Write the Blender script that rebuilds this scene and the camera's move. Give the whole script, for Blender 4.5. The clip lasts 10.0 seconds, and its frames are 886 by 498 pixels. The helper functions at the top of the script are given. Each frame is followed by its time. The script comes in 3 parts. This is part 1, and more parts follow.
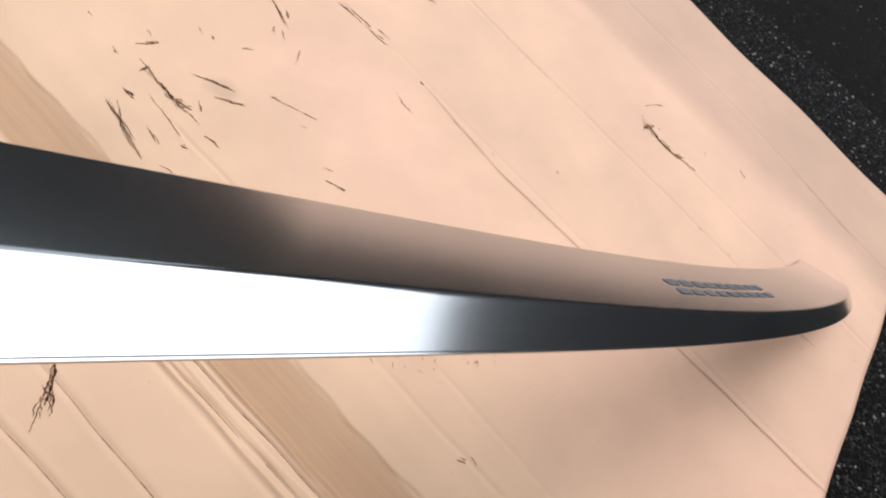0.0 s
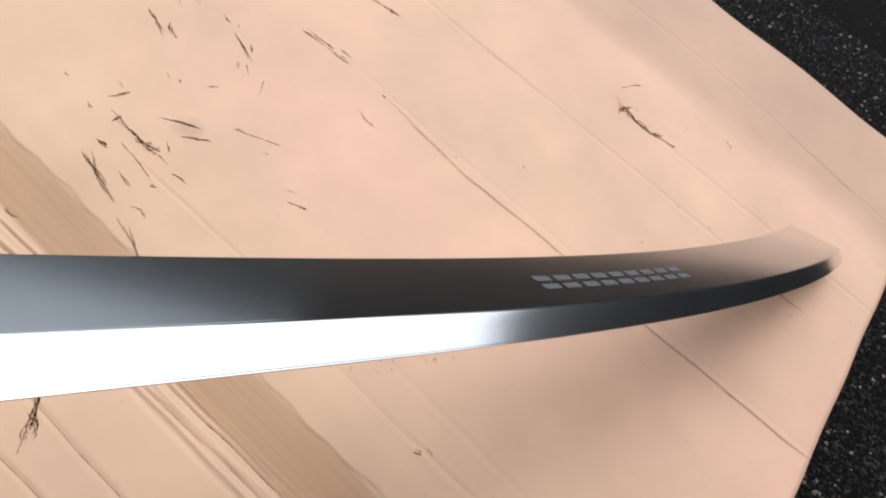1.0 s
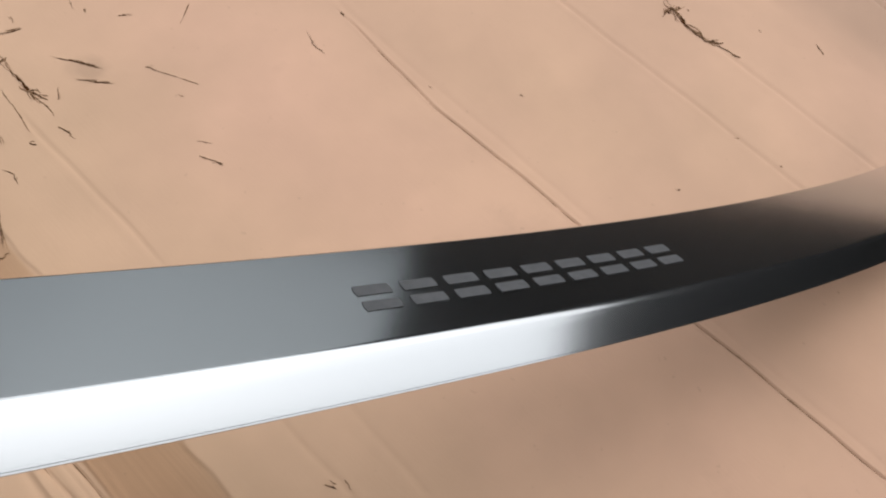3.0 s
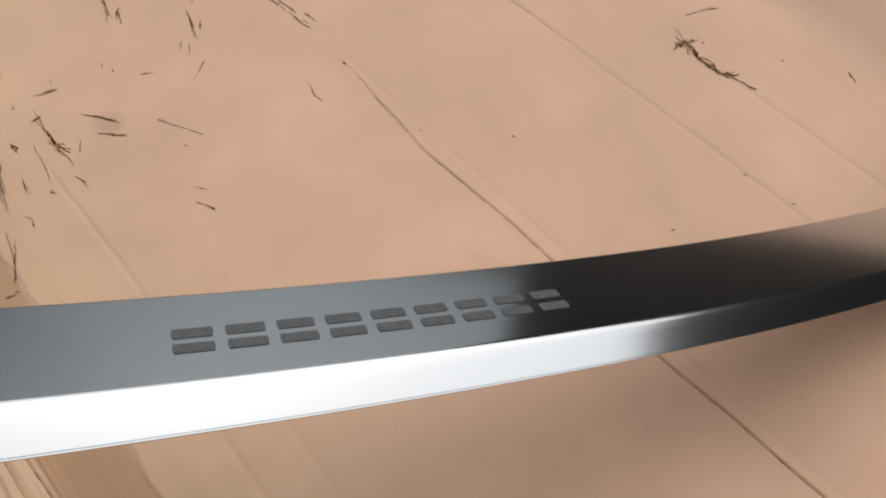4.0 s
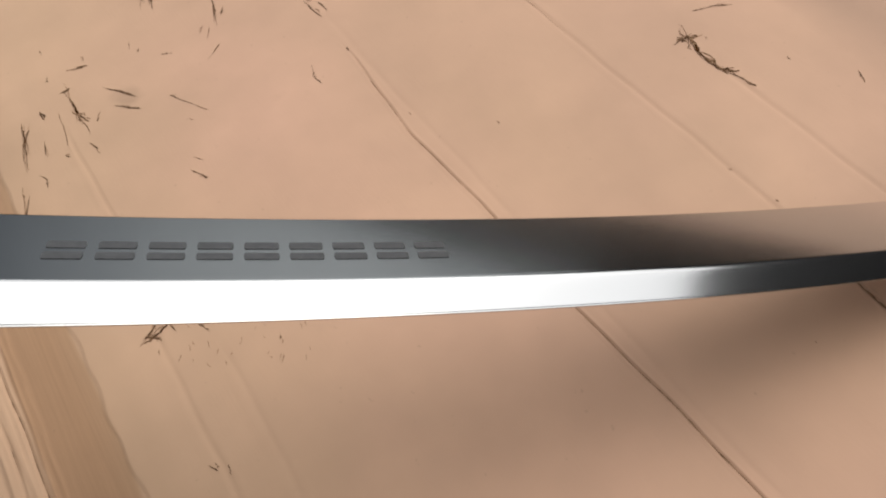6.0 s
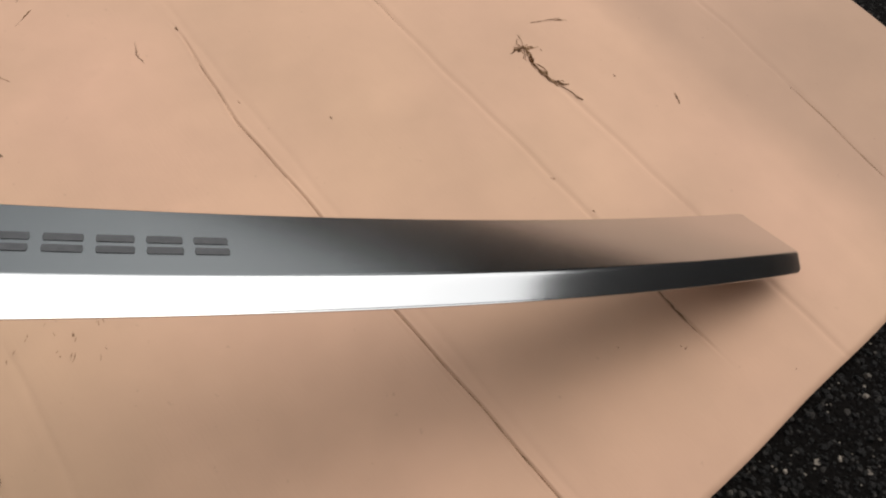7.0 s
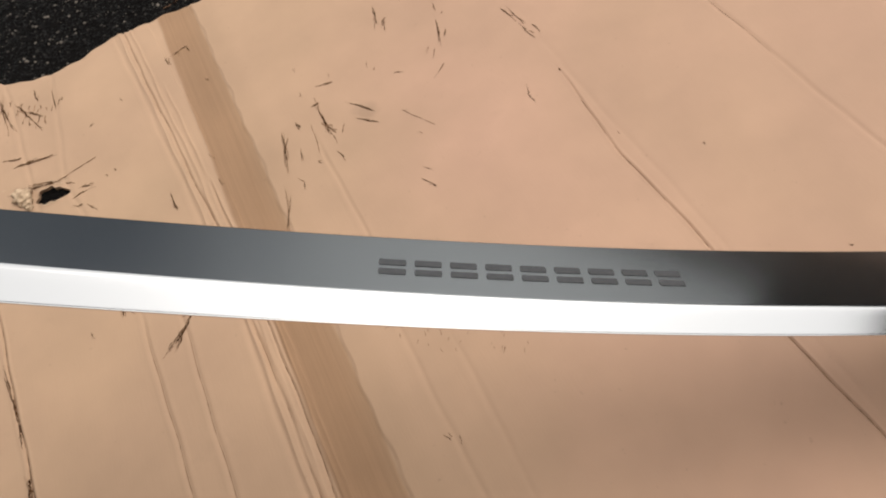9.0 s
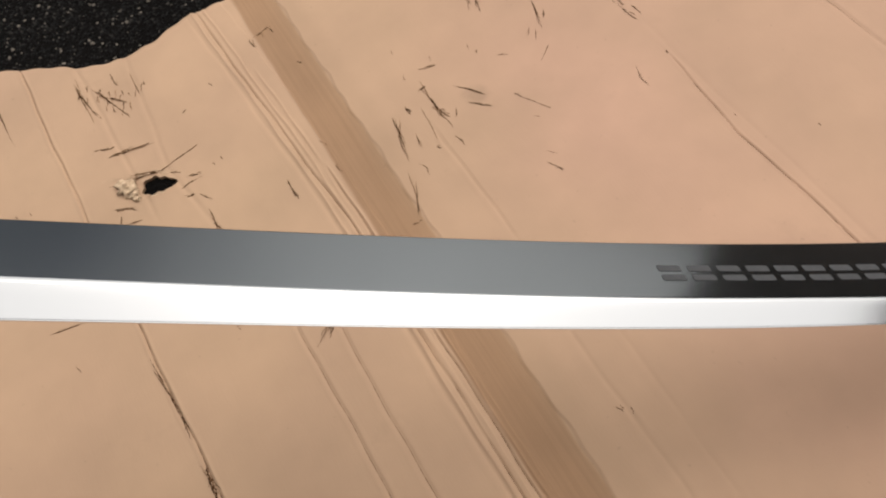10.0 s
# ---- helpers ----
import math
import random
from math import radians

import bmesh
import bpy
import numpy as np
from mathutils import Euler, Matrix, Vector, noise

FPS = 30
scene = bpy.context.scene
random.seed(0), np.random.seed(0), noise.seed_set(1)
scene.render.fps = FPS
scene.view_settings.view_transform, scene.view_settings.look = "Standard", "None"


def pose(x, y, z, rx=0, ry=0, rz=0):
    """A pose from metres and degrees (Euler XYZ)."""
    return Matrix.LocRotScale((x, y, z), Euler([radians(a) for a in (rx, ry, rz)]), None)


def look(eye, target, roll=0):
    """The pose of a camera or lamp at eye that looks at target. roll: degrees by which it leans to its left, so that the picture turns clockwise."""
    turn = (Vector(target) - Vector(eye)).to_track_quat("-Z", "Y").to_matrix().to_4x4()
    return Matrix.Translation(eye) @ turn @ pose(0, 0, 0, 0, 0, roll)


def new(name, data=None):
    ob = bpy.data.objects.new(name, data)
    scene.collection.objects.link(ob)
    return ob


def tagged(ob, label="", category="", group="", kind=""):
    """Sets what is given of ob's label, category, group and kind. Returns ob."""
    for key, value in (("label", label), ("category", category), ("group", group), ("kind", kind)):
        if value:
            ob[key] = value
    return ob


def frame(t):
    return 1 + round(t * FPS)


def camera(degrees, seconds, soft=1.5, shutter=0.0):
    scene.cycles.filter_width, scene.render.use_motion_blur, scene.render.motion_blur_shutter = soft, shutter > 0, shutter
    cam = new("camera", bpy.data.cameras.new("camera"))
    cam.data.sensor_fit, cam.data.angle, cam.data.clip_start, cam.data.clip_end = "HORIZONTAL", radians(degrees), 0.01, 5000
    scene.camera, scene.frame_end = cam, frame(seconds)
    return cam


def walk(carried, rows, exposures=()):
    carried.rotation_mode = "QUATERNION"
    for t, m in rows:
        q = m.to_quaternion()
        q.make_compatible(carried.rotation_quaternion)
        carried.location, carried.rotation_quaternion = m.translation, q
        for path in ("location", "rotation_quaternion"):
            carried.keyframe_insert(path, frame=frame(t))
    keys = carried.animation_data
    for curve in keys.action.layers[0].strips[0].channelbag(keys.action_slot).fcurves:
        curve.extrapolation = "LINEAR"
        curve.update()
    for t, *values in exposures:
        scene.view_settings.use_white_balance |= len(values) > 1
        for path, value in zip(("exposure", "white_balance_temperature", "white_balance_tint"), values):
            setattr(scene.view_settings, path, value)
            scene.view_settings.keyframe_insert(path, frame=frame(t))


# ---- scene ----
cam = camera(63.95, 10.0, soft=2.1)
# seconds, eye, target, roll
PATH = [
    (0, (-0.3321, -0.5422, 0.4952), (-0.0541, -0.2472, 0.0527), 38.64),
    (0.5, (-0.3018, -0.5362, 0.5049), (-0.0339, -0.2550, 0.0476), 38.46),
    (1, (-0.2434, -0.5732, 0.5735), (-0.0250, -0.2727, 0.1024), 27.60),
    (1.5, (-0.1124, -0.5897, 0.6185), (0.0311, -0.2939, 0.1165), 17.91),
    (2, (-0.0551, -0.5579, 0.5669), (0.0786, -0.2702, 0.0576), 17.57),
    (2.5, (-0.0655, -0.5275, 0.5036), (0.0837, -0.2573, -0.0109), 19.79),
    (3, (-0.0594, -0.4963, 0.4831), (0.0605, -0.2264, -0.0391), 16.29),
    (3.2, (0.0186, -0.4847, 0.5007), (0.0780, -0.2186, -0.0338), 4.55),
    (4.3, (0.0588, -0.5135, 0.4811), (0.0763, -0.1903, -0.0241), 0.46),
    (4.5, (0.0673, -0.5130, 0.4711), (0.0824, -0.1880, -0.0331), 1.42),
    (5, (0.0920, -0.5228, 0.4876), (0.0281, -0.2285, -0.0314), -12.63),
    (5.5, (0.1213, -0.5286, 0.4923), (0.0674, -0.2207, -0.0199), -10.49),
    (6, (0.1452, -0.5452, 0.4822), (0.0990, -0.2206, -0.0204), -7.57),
    (6.2, (0.1671, -0.5452, 0.4685), (0.1739, -0.2107, -0.0295), 0.10),
    (7.3, (0.1850, -0.5368, 0.4754), (0.2463, -0.2159, -0.0279), 10.65),
    (7.5, (0.1699, -0.5405, 0.4753), (0.2236, -0.2143, -0.0254), 9.19),
    (8, (0.1031, -0.5431, 0.5133), (0.0516, -0.2191, 0.0110), -7.41),
    (8.5, (0.0898, -0.5615, 0.5406), (-0.0436, -0.2660, 0.0358), -17.85),
    (9, (0.1022, -0.5706, 0.5667), (-0.0661, -0.2741, 0.0730), -22.51),
    (9.5, (0.0637, -0.5941, 0.5951), (-0.1226, -0.3048, 0.1036), -25.11),
    (10, (-0.0811, -0.5840, 0.6533), (-0.2030, -0.3197, 0.1286), -20.48),
]
# seconds, stops, kelvin, tint
EXPOSURES = [(0.0, 0.86, 5950, 9), (1.2, 0.68, 5950, 9), (2.0, 0.06, 6400, 10), (3.0, 0.30, 6250, 9), (4.5, 0.12, 6500, 10), (7.5, 0.28, 6600, 10), (10.0, 0.18, 6750, 11)]
walk(cam, [(t, look(eye, target, roll)) for t, eye, target, roll in PATH], EXPOSURES)

# ---- light: bright overcast sky, sun behind thin cloud ----
SUN_ELEVATION, SUN_AZIMUTH = 66.0, 50.0          # azimuth counted from +y towards +x
world = bpy.data.worlds.new("sky")
scene.world = world
world.use_nodes = True
wn, wl = world.node_tree.nodes, world.node_tree.links
sky = wn.new("ShaderNodeTexSky")
sky.sky_type, sky.sun_disc = "NISHITA", False
sky.sun_elevation, sky.sun_rotation = radians(SUN_ELEVATION), radians(SUN_AZIMUTH)
sky.air_density, sky.dust_density, sky.ozone_density = 1.0, 8.0, 1.0
haze = wn.new("ShaderNodeHueSaturation")          # thin cloud takes most of the blue out
haze.inputs["Saturation"].default_value = 0.18
wl.new(sky.outputs["Color"], haze.inputs["Color"])
wn["Background"].inputs["Strength"].default_value = 0.15
cloud = wn.new("ShaderNodeMix")                       # an even layer of bright cloud
cloud.data_type = "RGBA"
cloud.inputs["Factor"].default_value = 0.55
cloud.inputs[7].default_value = (8.6, 8.8, 9.0, 1)
wl.new(haze.outputs["Color"], cloud.inputs[6])
wl.new(cloud.outputs[2], wn["Background"].inputs["Color"])
sun = new("sun", bpy.data.lights.new("sun", "SUN"))
sun.data.energy, sun.data.angle, sun.data.color = 0.85, radians(50), (1.0, 0.95, 0.88)
az, el = radians(SUN_AZIMUTH), radians(SUN_ELEVATION)
sun.matrix_world = look((math.sin(az) * math.cos(el) * 30, math.cos(az) * math.cos(el) * 30, math.sin(el) * 30), (0, 0, 0))


# ---- materials ----
class Nodes:
    """A small writer of node materials."""

    def __init__(self, name, rough=0.7, metal=0.0):
        self.mat = bpy.data.materials.new(name)
        self.mat.use_nodes = True
        self.tree = self.mat.node_tree
        self.bsdf = self.tree.nodes["Principled BSDF"]
        self.bsdf.inputs["Roughness"].default_value = rough
        self.bsdf.inputs["Metallic"].default_value = metal
        self.place = self.tree.nodes.new("ShaderNodeTexCoord").outputs["Object"]

    def put(self, socket, value):
        if hasattr(value, "links"):
            self.tree.links.new(value, socket)
        elif isinstance(value, tuple) and len(value) == 3 and socket.type == "RGBA":
            socket.default_value = (*value, 1)
        else:
            socket.default_value = value

    def math(self, op, a, b=0.0, c=0.0):
        n = self.tree.nodes.new("ShaderNodeMath")
        n.operation = op
        for i, v in enumerate((a, b, c)):
            self.put(n.inputs[i], v)
        return n.outputs[0]

    def scaled(self, sx, sy, sz):
        n = self.tree.nodes.new("ShaderNodeMapping")
        n.inputs["Scale"].default_value = (sx, sy, sz)
        self.tree.links.new(self.place, n.inputs["Vector"])
        return n.outputs[0]

    def noise(self, scale, detail=4.0, rough=0.6, vector=None):
        n = self.tree.nodes.new("ShaderNodeTexNoise")
        n.inputs["Scale"].default_value, n.inputs["Detail"].default_value = scale, detail
        n.inputs["Roughness"].default_value = rough
        self.tree.links.new(vector or self.place, n.inputs["Vector"])
        return n.outputs["Fac"]

    def voronoi(self, scale, output="Distance"):
        n = self.tree.nodes.new("ShaderNodeTexVoronoi")
        n.inputs["Scale"].default_value = scale
        self.tree.links.new(self.place, n.inputs["Vector"])
        return n.outputs[output]

    def ramp(self, fac, *stops):
        n = self.tree.nodes.new("ShaderNodeValToRGB")
        while len(n.color_ramp.elements) < len(stops):
            n.color_ramp.elements.new(0.5)
        for e, (at, colour) in zip(n.color_ramp.elements, stops):
            e.position, e.color = at, (*colour, 1) if isinstance(colour, tuple) else (colour, colour, colour, 1)
        self.tree.links.new(fac, n.inputs["Fac"])
        return n.outputs["Color"]

    def mix(self, fac, a, b, blend="MIX"):
        n = self.tree.nodes.new("ShaderNodeMix")
        n.data_type, n.blend_type = "RGBA", blend
        self.put(n.inputs["Factor"], fac)
        self.put(n.inputs[6], a)
        self.put(n.inputs[7], b)
        return n.outputs[2]

    def axis(self, i):
        n = self.tree.nodes.new("ShaderNodeSeparateXYZ")
        self.tree.links.new(self.place, n.inputs[0])
        return n.outputs[i]

    def between(self, v, low, high, soft):
        """1 where low < v < high, with soft borders."""
        up = self.tree.nodes.new("ShaderNodeMapRange")
        dn = self.tree.nodes.new("ShaderNodeMapRange")
        for n, a, b in ((up, low - soft, low + soft), (dn, high + soft, high - soft)):
            n.interpolation_type = "SMOOTHSTEP"
            self.tree.links.new(v, n.inputs["Value"])
            n.inputs["From Min"].default_value, n.inputs["From Max"].default_value = a, b
        return self.math("MULTIPLY", up.outputs[0], dn.outputs[0])

    def bump(self, height, strength, distance):
        n = self.tree.nodes.new("ShaderNodeBump")
        n.inputs["Strength"].default_value, n.inputs["Distance"].default_value = strength, distance
        self.tree.links.new(height, n.inputs["Height"])
        self.tree.links.new(n.outputs[0], self.bsdf.inputs["Normal"])

    def colour(self, c):
        self.put(self.bsdf.inputs["Base Color"], c)
        return self.mat


def cardboard_material():
    """Kraft paper: x runs along the folds, y across them."""
    m = Nodes("kraft_cardboard", 0.78)
    large = m.noise(2.3, 3, 0.5)
    mid = m.noise(16, 5, 0.6)
    fibre = m.noise(1.0, 6, 0.7, m.scaled(60, 420, 60))
    base = m.ramp(large, (0.3, (0.416, 0.264, 0.169)), (0.7, (0.444, 0.267, 0.185)))
    base = m.mix(m.math("MULTIPLY", mid, 0.35), base, (0.360, 0.217, 0.139))
    wob = m.math("MULTIPLY_ADD", m.noise(9, 4, 0.6, m.scaled(1, 0.2, 1)), 0.007, -0.0035)
    across = m.math("ADD", m.axis(1), wob)
    yellow = m.between(m.math("ADD", across, m.math("MULTIPLY_ADD", m.noise(3.5, 3), 0.24, -0.12)), -2.0, -0.17, 0.12)
    base = m.mix(m.math("MULTIPLY", yellow, 0.42), base, (0.400, 0.272, 0.158))
    band = m.between(across, -0.388, -0.337, 0.003)
    streak = m.ramp(m.noise(1.0, 5, 0.65, m.scaled(5, 220, 5)), (0.25, (0.235, 0.130, 0.065)), (0.8, (0.310, 0.178, 0.094)))
    base = m.mix(m.math("MULTIPLY", band, 0.92), base, streak)
    ghost = m.between(across, -0.345, -0.312, 0.012)
    base = m.mix(m.math("MULTIPLY", ghost, 0.30), base, (0.33, 0.21, 0.125))
    edge_band = m.between(across, 0.385, 0.85, 0.035)
    base = m.mix(m.math("MULTIPLY", edge_band, 0.6), base, (0.255, 0.160, 0.108))
    cloudy = m.ramp(m.noise(6.5, 4, 0.55), (0.30, 0.90), (0.70, 1.08))
    base = m.mix(1.0, base, cloudy, "MULTIPLY")
    specks = m.ramp(m.noise(140, 2, 0.5), (0.0, 1.0), (0.72, 1.0), (0.84, 0.78))
    base = m.mix(1.0, base, specks, "MULTIPLY")
    stains = m.ramp(m.noise(5.5, 6, 0.7), (0.0, 1.0), (0.62, 1.0), (0.82, 0.86))
    base = m.mix(1.0, base, stains, "MULTIPLY")
    for sa, sb, r, k in ((-0.085, -0.205, 0.012, 0.26), (-0.386, -0.576, 0.030, 0.10), (0.02, -0.275, 0.03, 0.10)):
        d = m.math("ADD", m.math("POWER", m.math("SUBTRACT", m.axis(0), sa), 2.0), m.math("POWER", m.math("SUBTRACT", m.axis(1), sb), 2.0))
        d = m.math("SQRT", d)
        spot = m.between(m.math("ADD", d, m.math("MULTIPLY_ADD", mid, 0.05, -0.025)), -1.0, r, r * 0.8)
        base = m.mix(m.math("MULTIPLY", spot, k), base, (0.105, 0.069, 0.042))
    m.bump(m.math("ADD", fibre, m.math("MULTIPLY", mid, 1.5)), 0.25, 0.0006)
    return m.colour(base)


def torn_material():
    m = Nodes("torn_fibres", 1.0)
    m.bsdf.inputs["Specular IOR Level"].default_value = 0.02
    return m.colour(m.ramp(m.noise(420, 4), (0.35, (0.016, 0.006, 0.002)), (0.62, (0.065, 0.025, 0.008)), (0.8, (0.19, 0.09, 0.04))))


def lifted_fibre_material():
    """Paper fibres that stand up, paler than the tear."""
    m = Nodes("lifted_fibres", 1.0)
    m.bsdf.inputs["Specular IOR Level"].default_value = 0.02
    return m.colour(m.ramp(m.noise(260, 4), (0.35, (0.13, 0.068, 0.032)), (0.7, (0.34, 0.21, 0.13))))


def pale_fibre_material():
    m = Nodes("torn_pale_paper", 0.9)
    m.bump(m.noise(300, 4), 0.6, 0.001)
    return m.colour(m.ramp(m.noise(160, 4), (0.35, (0.30, 0.20, 0.12)), (0.65, (0.62, 0.46, 0.31))))


def asphalt_material():
    m = Nodes("asphalt", 0.95)
    m.bsdf.inputs["Specular IOR Level"].default_value = 0.08
    grit = m.noise(420, 3, 0.7)
    cells = m.voronoi(210)
    patch = m.noise(3, 3)
    c = m.ramp(m.math("ADD", m.math("MULTIPLY", grit, 0.8), m.math("MULTIPLY", patch, 0.25)), (0.40, (0.0010, 0.0008, 0.0006)), (0.66, (0.0042, 0.0034, 0.0028)), (0.85, (0.028, 0.025, 0.023)))
    m.bump(m.math("SUBTRACT", grit, cells), 0.9, 0.003)
    return m.colour(c)


def stone_material():
    m = Nodes("asphalt_stones", 0.7)
    m.bsdf.inputs["Specular IOR Level"].default_value = 0.15
    geo = m.tree.nodes.new("ShaderNodeNewGeometry")
    shade = m.ramp(geo.outputs["Random Per Island"], (0.0, (0.0015, 0.0013, 0.0011)), (0.72, (0.006, 0.0052, 0.0047)), (0.93, (0.024, 0.021, 0.018)), (1.0, (0.20, 0.17, 0.14)))
    m.bump(m.noise(900, 3), 0.4, 0.0008)
    return m.colour(shade)


def steel_material():
    """Bright polished steel, lightly brushed along its length."""
    m = Nodes("polished_steel", 0.11, 1.0)
    smear = m.noise(5, 5, 0.6)
    brush = m.noise(1.0, 4, 0.6, m.scaled(3, 900, 900))
    m.put(m.bsdf.inputs["Roughness"], m.math("MULTIPLY_ADD", smear, 0.06, 0.115))
    m.bump(brush, 0.03, 0.0002)
    return m.colour((0.67, 0.67, 0.665))


def etched_material():
    m = Nodes("etched_steel", 0.55, 0.2)
    m.bump(m.noise(1200, 3), 0.2, 0.0003)
    return m.colour(m.ramp(m.noise(300, 3), (0.3, (0.050, 0.052, 0.055)), (0.7, (0.074, 0.076, 0.080))))


def mirrored_ramp_material():
    """Added wall's colour: a slate-to-pale ramp paints the tones mirrored in the steel."""
    m = Nodes("mirrored_grey_ramp", 0.9)
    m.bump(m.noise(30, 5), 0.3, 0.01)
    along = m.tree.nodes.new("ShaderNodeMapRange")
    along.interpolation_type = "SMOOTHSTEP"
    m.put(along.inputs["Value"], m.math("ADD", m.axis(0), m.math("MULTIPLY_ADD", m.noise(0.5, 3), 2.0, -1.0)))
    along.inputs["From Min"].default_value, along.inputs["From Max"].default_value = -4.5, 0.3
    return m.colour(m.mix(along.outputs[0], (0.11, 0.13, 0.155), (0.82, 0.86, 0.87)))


CARD, TORN, PALE = cardboard_material(), torn_material(), pale_fibre_material()
ASPHALT, STONE = asphalt_material(), stone_material()
LIFTED = lifted_fibre_material()
STEEL, ETCHED, MIRRORED_RAMP = steel_material(), etched_material(), mirrored_ramp_material()


# ---- mesh helpers ----
def mesh_from(name, verts, faces, material, smooth=False):
    me = bpy.data.meshes.new(name)
    me.from_pydata(verts, [], faces)
    me.materials.append(material)
    if smooth:
        me.polygons.foreach_set("use_smooth", [True] * len(me.polygons))
    me.update()
    return me


def part(name, me, parent, label=""):
    ob = new(name, me)
    ob.parent = parent
    return tagged(ob, label)


def quad_rows(nu, nv, flip=False):
    """Faces of a grid of nu x nv points."""
    out = []
    for i in range(nu - 1):
        for j in range(nv - 1):
            a = i * nv + j
            q = (a, a + nv, a + nv + 1, a + 1)
            out.append(q[::-1] if flip else q)
    return out


# ---- ground ----
GROUND_Z = -0.004
ground = new("ground", mesh_from("ground", [(-300, -300, GROUND_Z), (300, -300, GROUND_Z), (300, 300, GROUND_Z), (-300, 300, GROUND_Z)], [(0, 1, 2, 3)], ASPHALT))
tagged(ground, "dark grey worn asphalt yard under the cardboard", "ground", kind="structure")

# ---- cardboard sheet ----
# Its own x axis runs along the folds, its y axis across them.
TURN = Matrix.Rotation(math.atan2(-0.8, 0.6), 4, "Z")
A_END, B_LOW, B_HIGH = 0.592, -1.02, 0.645


def a_start(b):
    """The uneven cut end of the sheet."""
    knots = ((-1.02, -0.60), (-0.74, -0.552), (-0.69, -0.527), (-0.62, -0.474), (-0.555, -0.441), (-0.44, -0.459), (-0.32, -0.446), (-0.15, -0.437), (0.65, -0.43))
    return np.interp(b, [k[0] for k in knots], [k[1] for k in knots]) + 0.0025 * np.sin(b * 71) + 0.0015 * np.sin(b * 173 + 1)


def b_end(a):
    return 0.662 - 0.085 * a + 0.004 * np.sin(a * 23)


# folds: (a, b) knots along the fold, depth, width, first and last a
FOLDS = [
    (((0.0, 0.0), (0.075, -0.008), (0.13, -0.012), (0.2, -0.0100), (0.365, -0.0110), (0.6, -0.006)), 0.0014, 0.0010, 0.0, 0.6),
    (((-0.2, 0.012), (0.1, 0.004), (0.6, 0.001)), 0.0004, 0.0030, -0.05, 0.6),
    (((-0.1, 0.183), (0.45, 0.172)), 0.0010, 0.0026, -0.1, 0.45),
    (((0.40, 0.168), (0.6, 0.162)), 0.0018, 0.0012, 0.42, 0.52),
    (((0.25, 0.256), (0.6, 0.246)), 0.0010, 0.0028, 0.25, 0.6),
    (((-0.1, 0.495), (0.29, 0.473), (0.50, 0.435), (0.6, 0.42)), 0.0009, 0.0030, -0.1, 0.6),
    (((-0.5, 0.395), (0.01, 0.386), (0.22, 0.367), (0.6, 0.330)), 0.0007, 0.0110, -0.5, 0.6),
    (((-0.08, -0.268), (0.1, -0.269)), 0.0008, 0.0020, -0.08, 0.10),
    (((0.1, -0.282), (0.42, -0.284)), 0.0006, 0.0025, 0.10, 0.42),
    (((0.22, -0.244), (0.42, -0.250)), 0.0004, 0.0025, 0.22, 0.42),
    (((-0.5, -0.442), (-0.458, -0.440), (-0.142, -0.417), (-0.034, -0.407), (0.09, -0.407), (0.3, -0.403), (0.6, -0.400)), 0.0018, 0.0013, -0.5, 0.6),
    (((-0.5, -0.456), (-0.142, -0.428), (0.09, -0.416), (0.6, -0.411)), 0.0007, 0.0025, -0.5, 0.6),
    (((-0.15, -0.398), (0.1, -0.393), (0.6, -0.389)), 0.0016, 0.0012, -0.12, 0.6),
    (((-0.5, -0.449), (-0.142, -0.4225), (0.09, -0.4115), (0.6, -0.4055)), -0.0011, 0.0016, -0.5, 0.6),
    (((-0.5, -0.431), (-0.142, -0.4085), (0.09, -0.400), (0.6, -0.3945)), -0.0012, 0.0015, -0.5, 0.6),
    (((-0.3, -0.410), (-0.1, -0.3965), (0.1, -0.3865), (0.6, -0.3835)), -0.0012, 0.0014, -0.3, 0.6),
    (((0.02, -0.472), (0.273, -0.470), (0.6, -0.468)), 0.0009, 0.0022, 0.02, 0.6),
    (((0.02, -0.511), (0.25, -0.505), (0.6, -0.500)), 0.0011, 0.0020, 0.02, 0.6),
    (((-0.6, -0.549), (-0.443, -0.551), (-0.228, -0.561), (-0.05, -0.530)), 0.0007, 0.0030, -0.6, -0.08),
    (((-0.6, -0.627), (-0.473, -0.618), (-0.26, -0.603), (-0.15, -0.596)), 0.0008, 0.0028, -0.6, -0.17),
    (((-0.6, -0.694), (-0.529, -0.690), (-0.351, -0.681), (-0.205, -0.672), (-0.054, -0.660), (0.076, -0.651), (0.169, -0.644), (0.6, -0.610)), 0.0019, 0.0014, -0.6, 0.6),
]


def fold_b(k, a):
    """Where fold k runs, with the small wander of a hand-made crease."""
    knots = FOLDS[k][0]
    b = np.interp(a, [q[0] for q in knots], [q[1] for q in knots])
    return b + 0.0007 * np.sin(a * 31 + k * 9) + 0.0004 * np.sin(a * 87 + k * 4)


def band_low(a):
    return np.interp(a, [-0.5, -0.46, -0.222, -0.015, 0.6], [-0.407, -0.403, -0.386, -0.380, -0.379])


def smooth_step(x, lo, hi):
    t = np.clip((x - lo) / (hi - lo), 0, 1)
    return t * t * (3 - 2 * t)


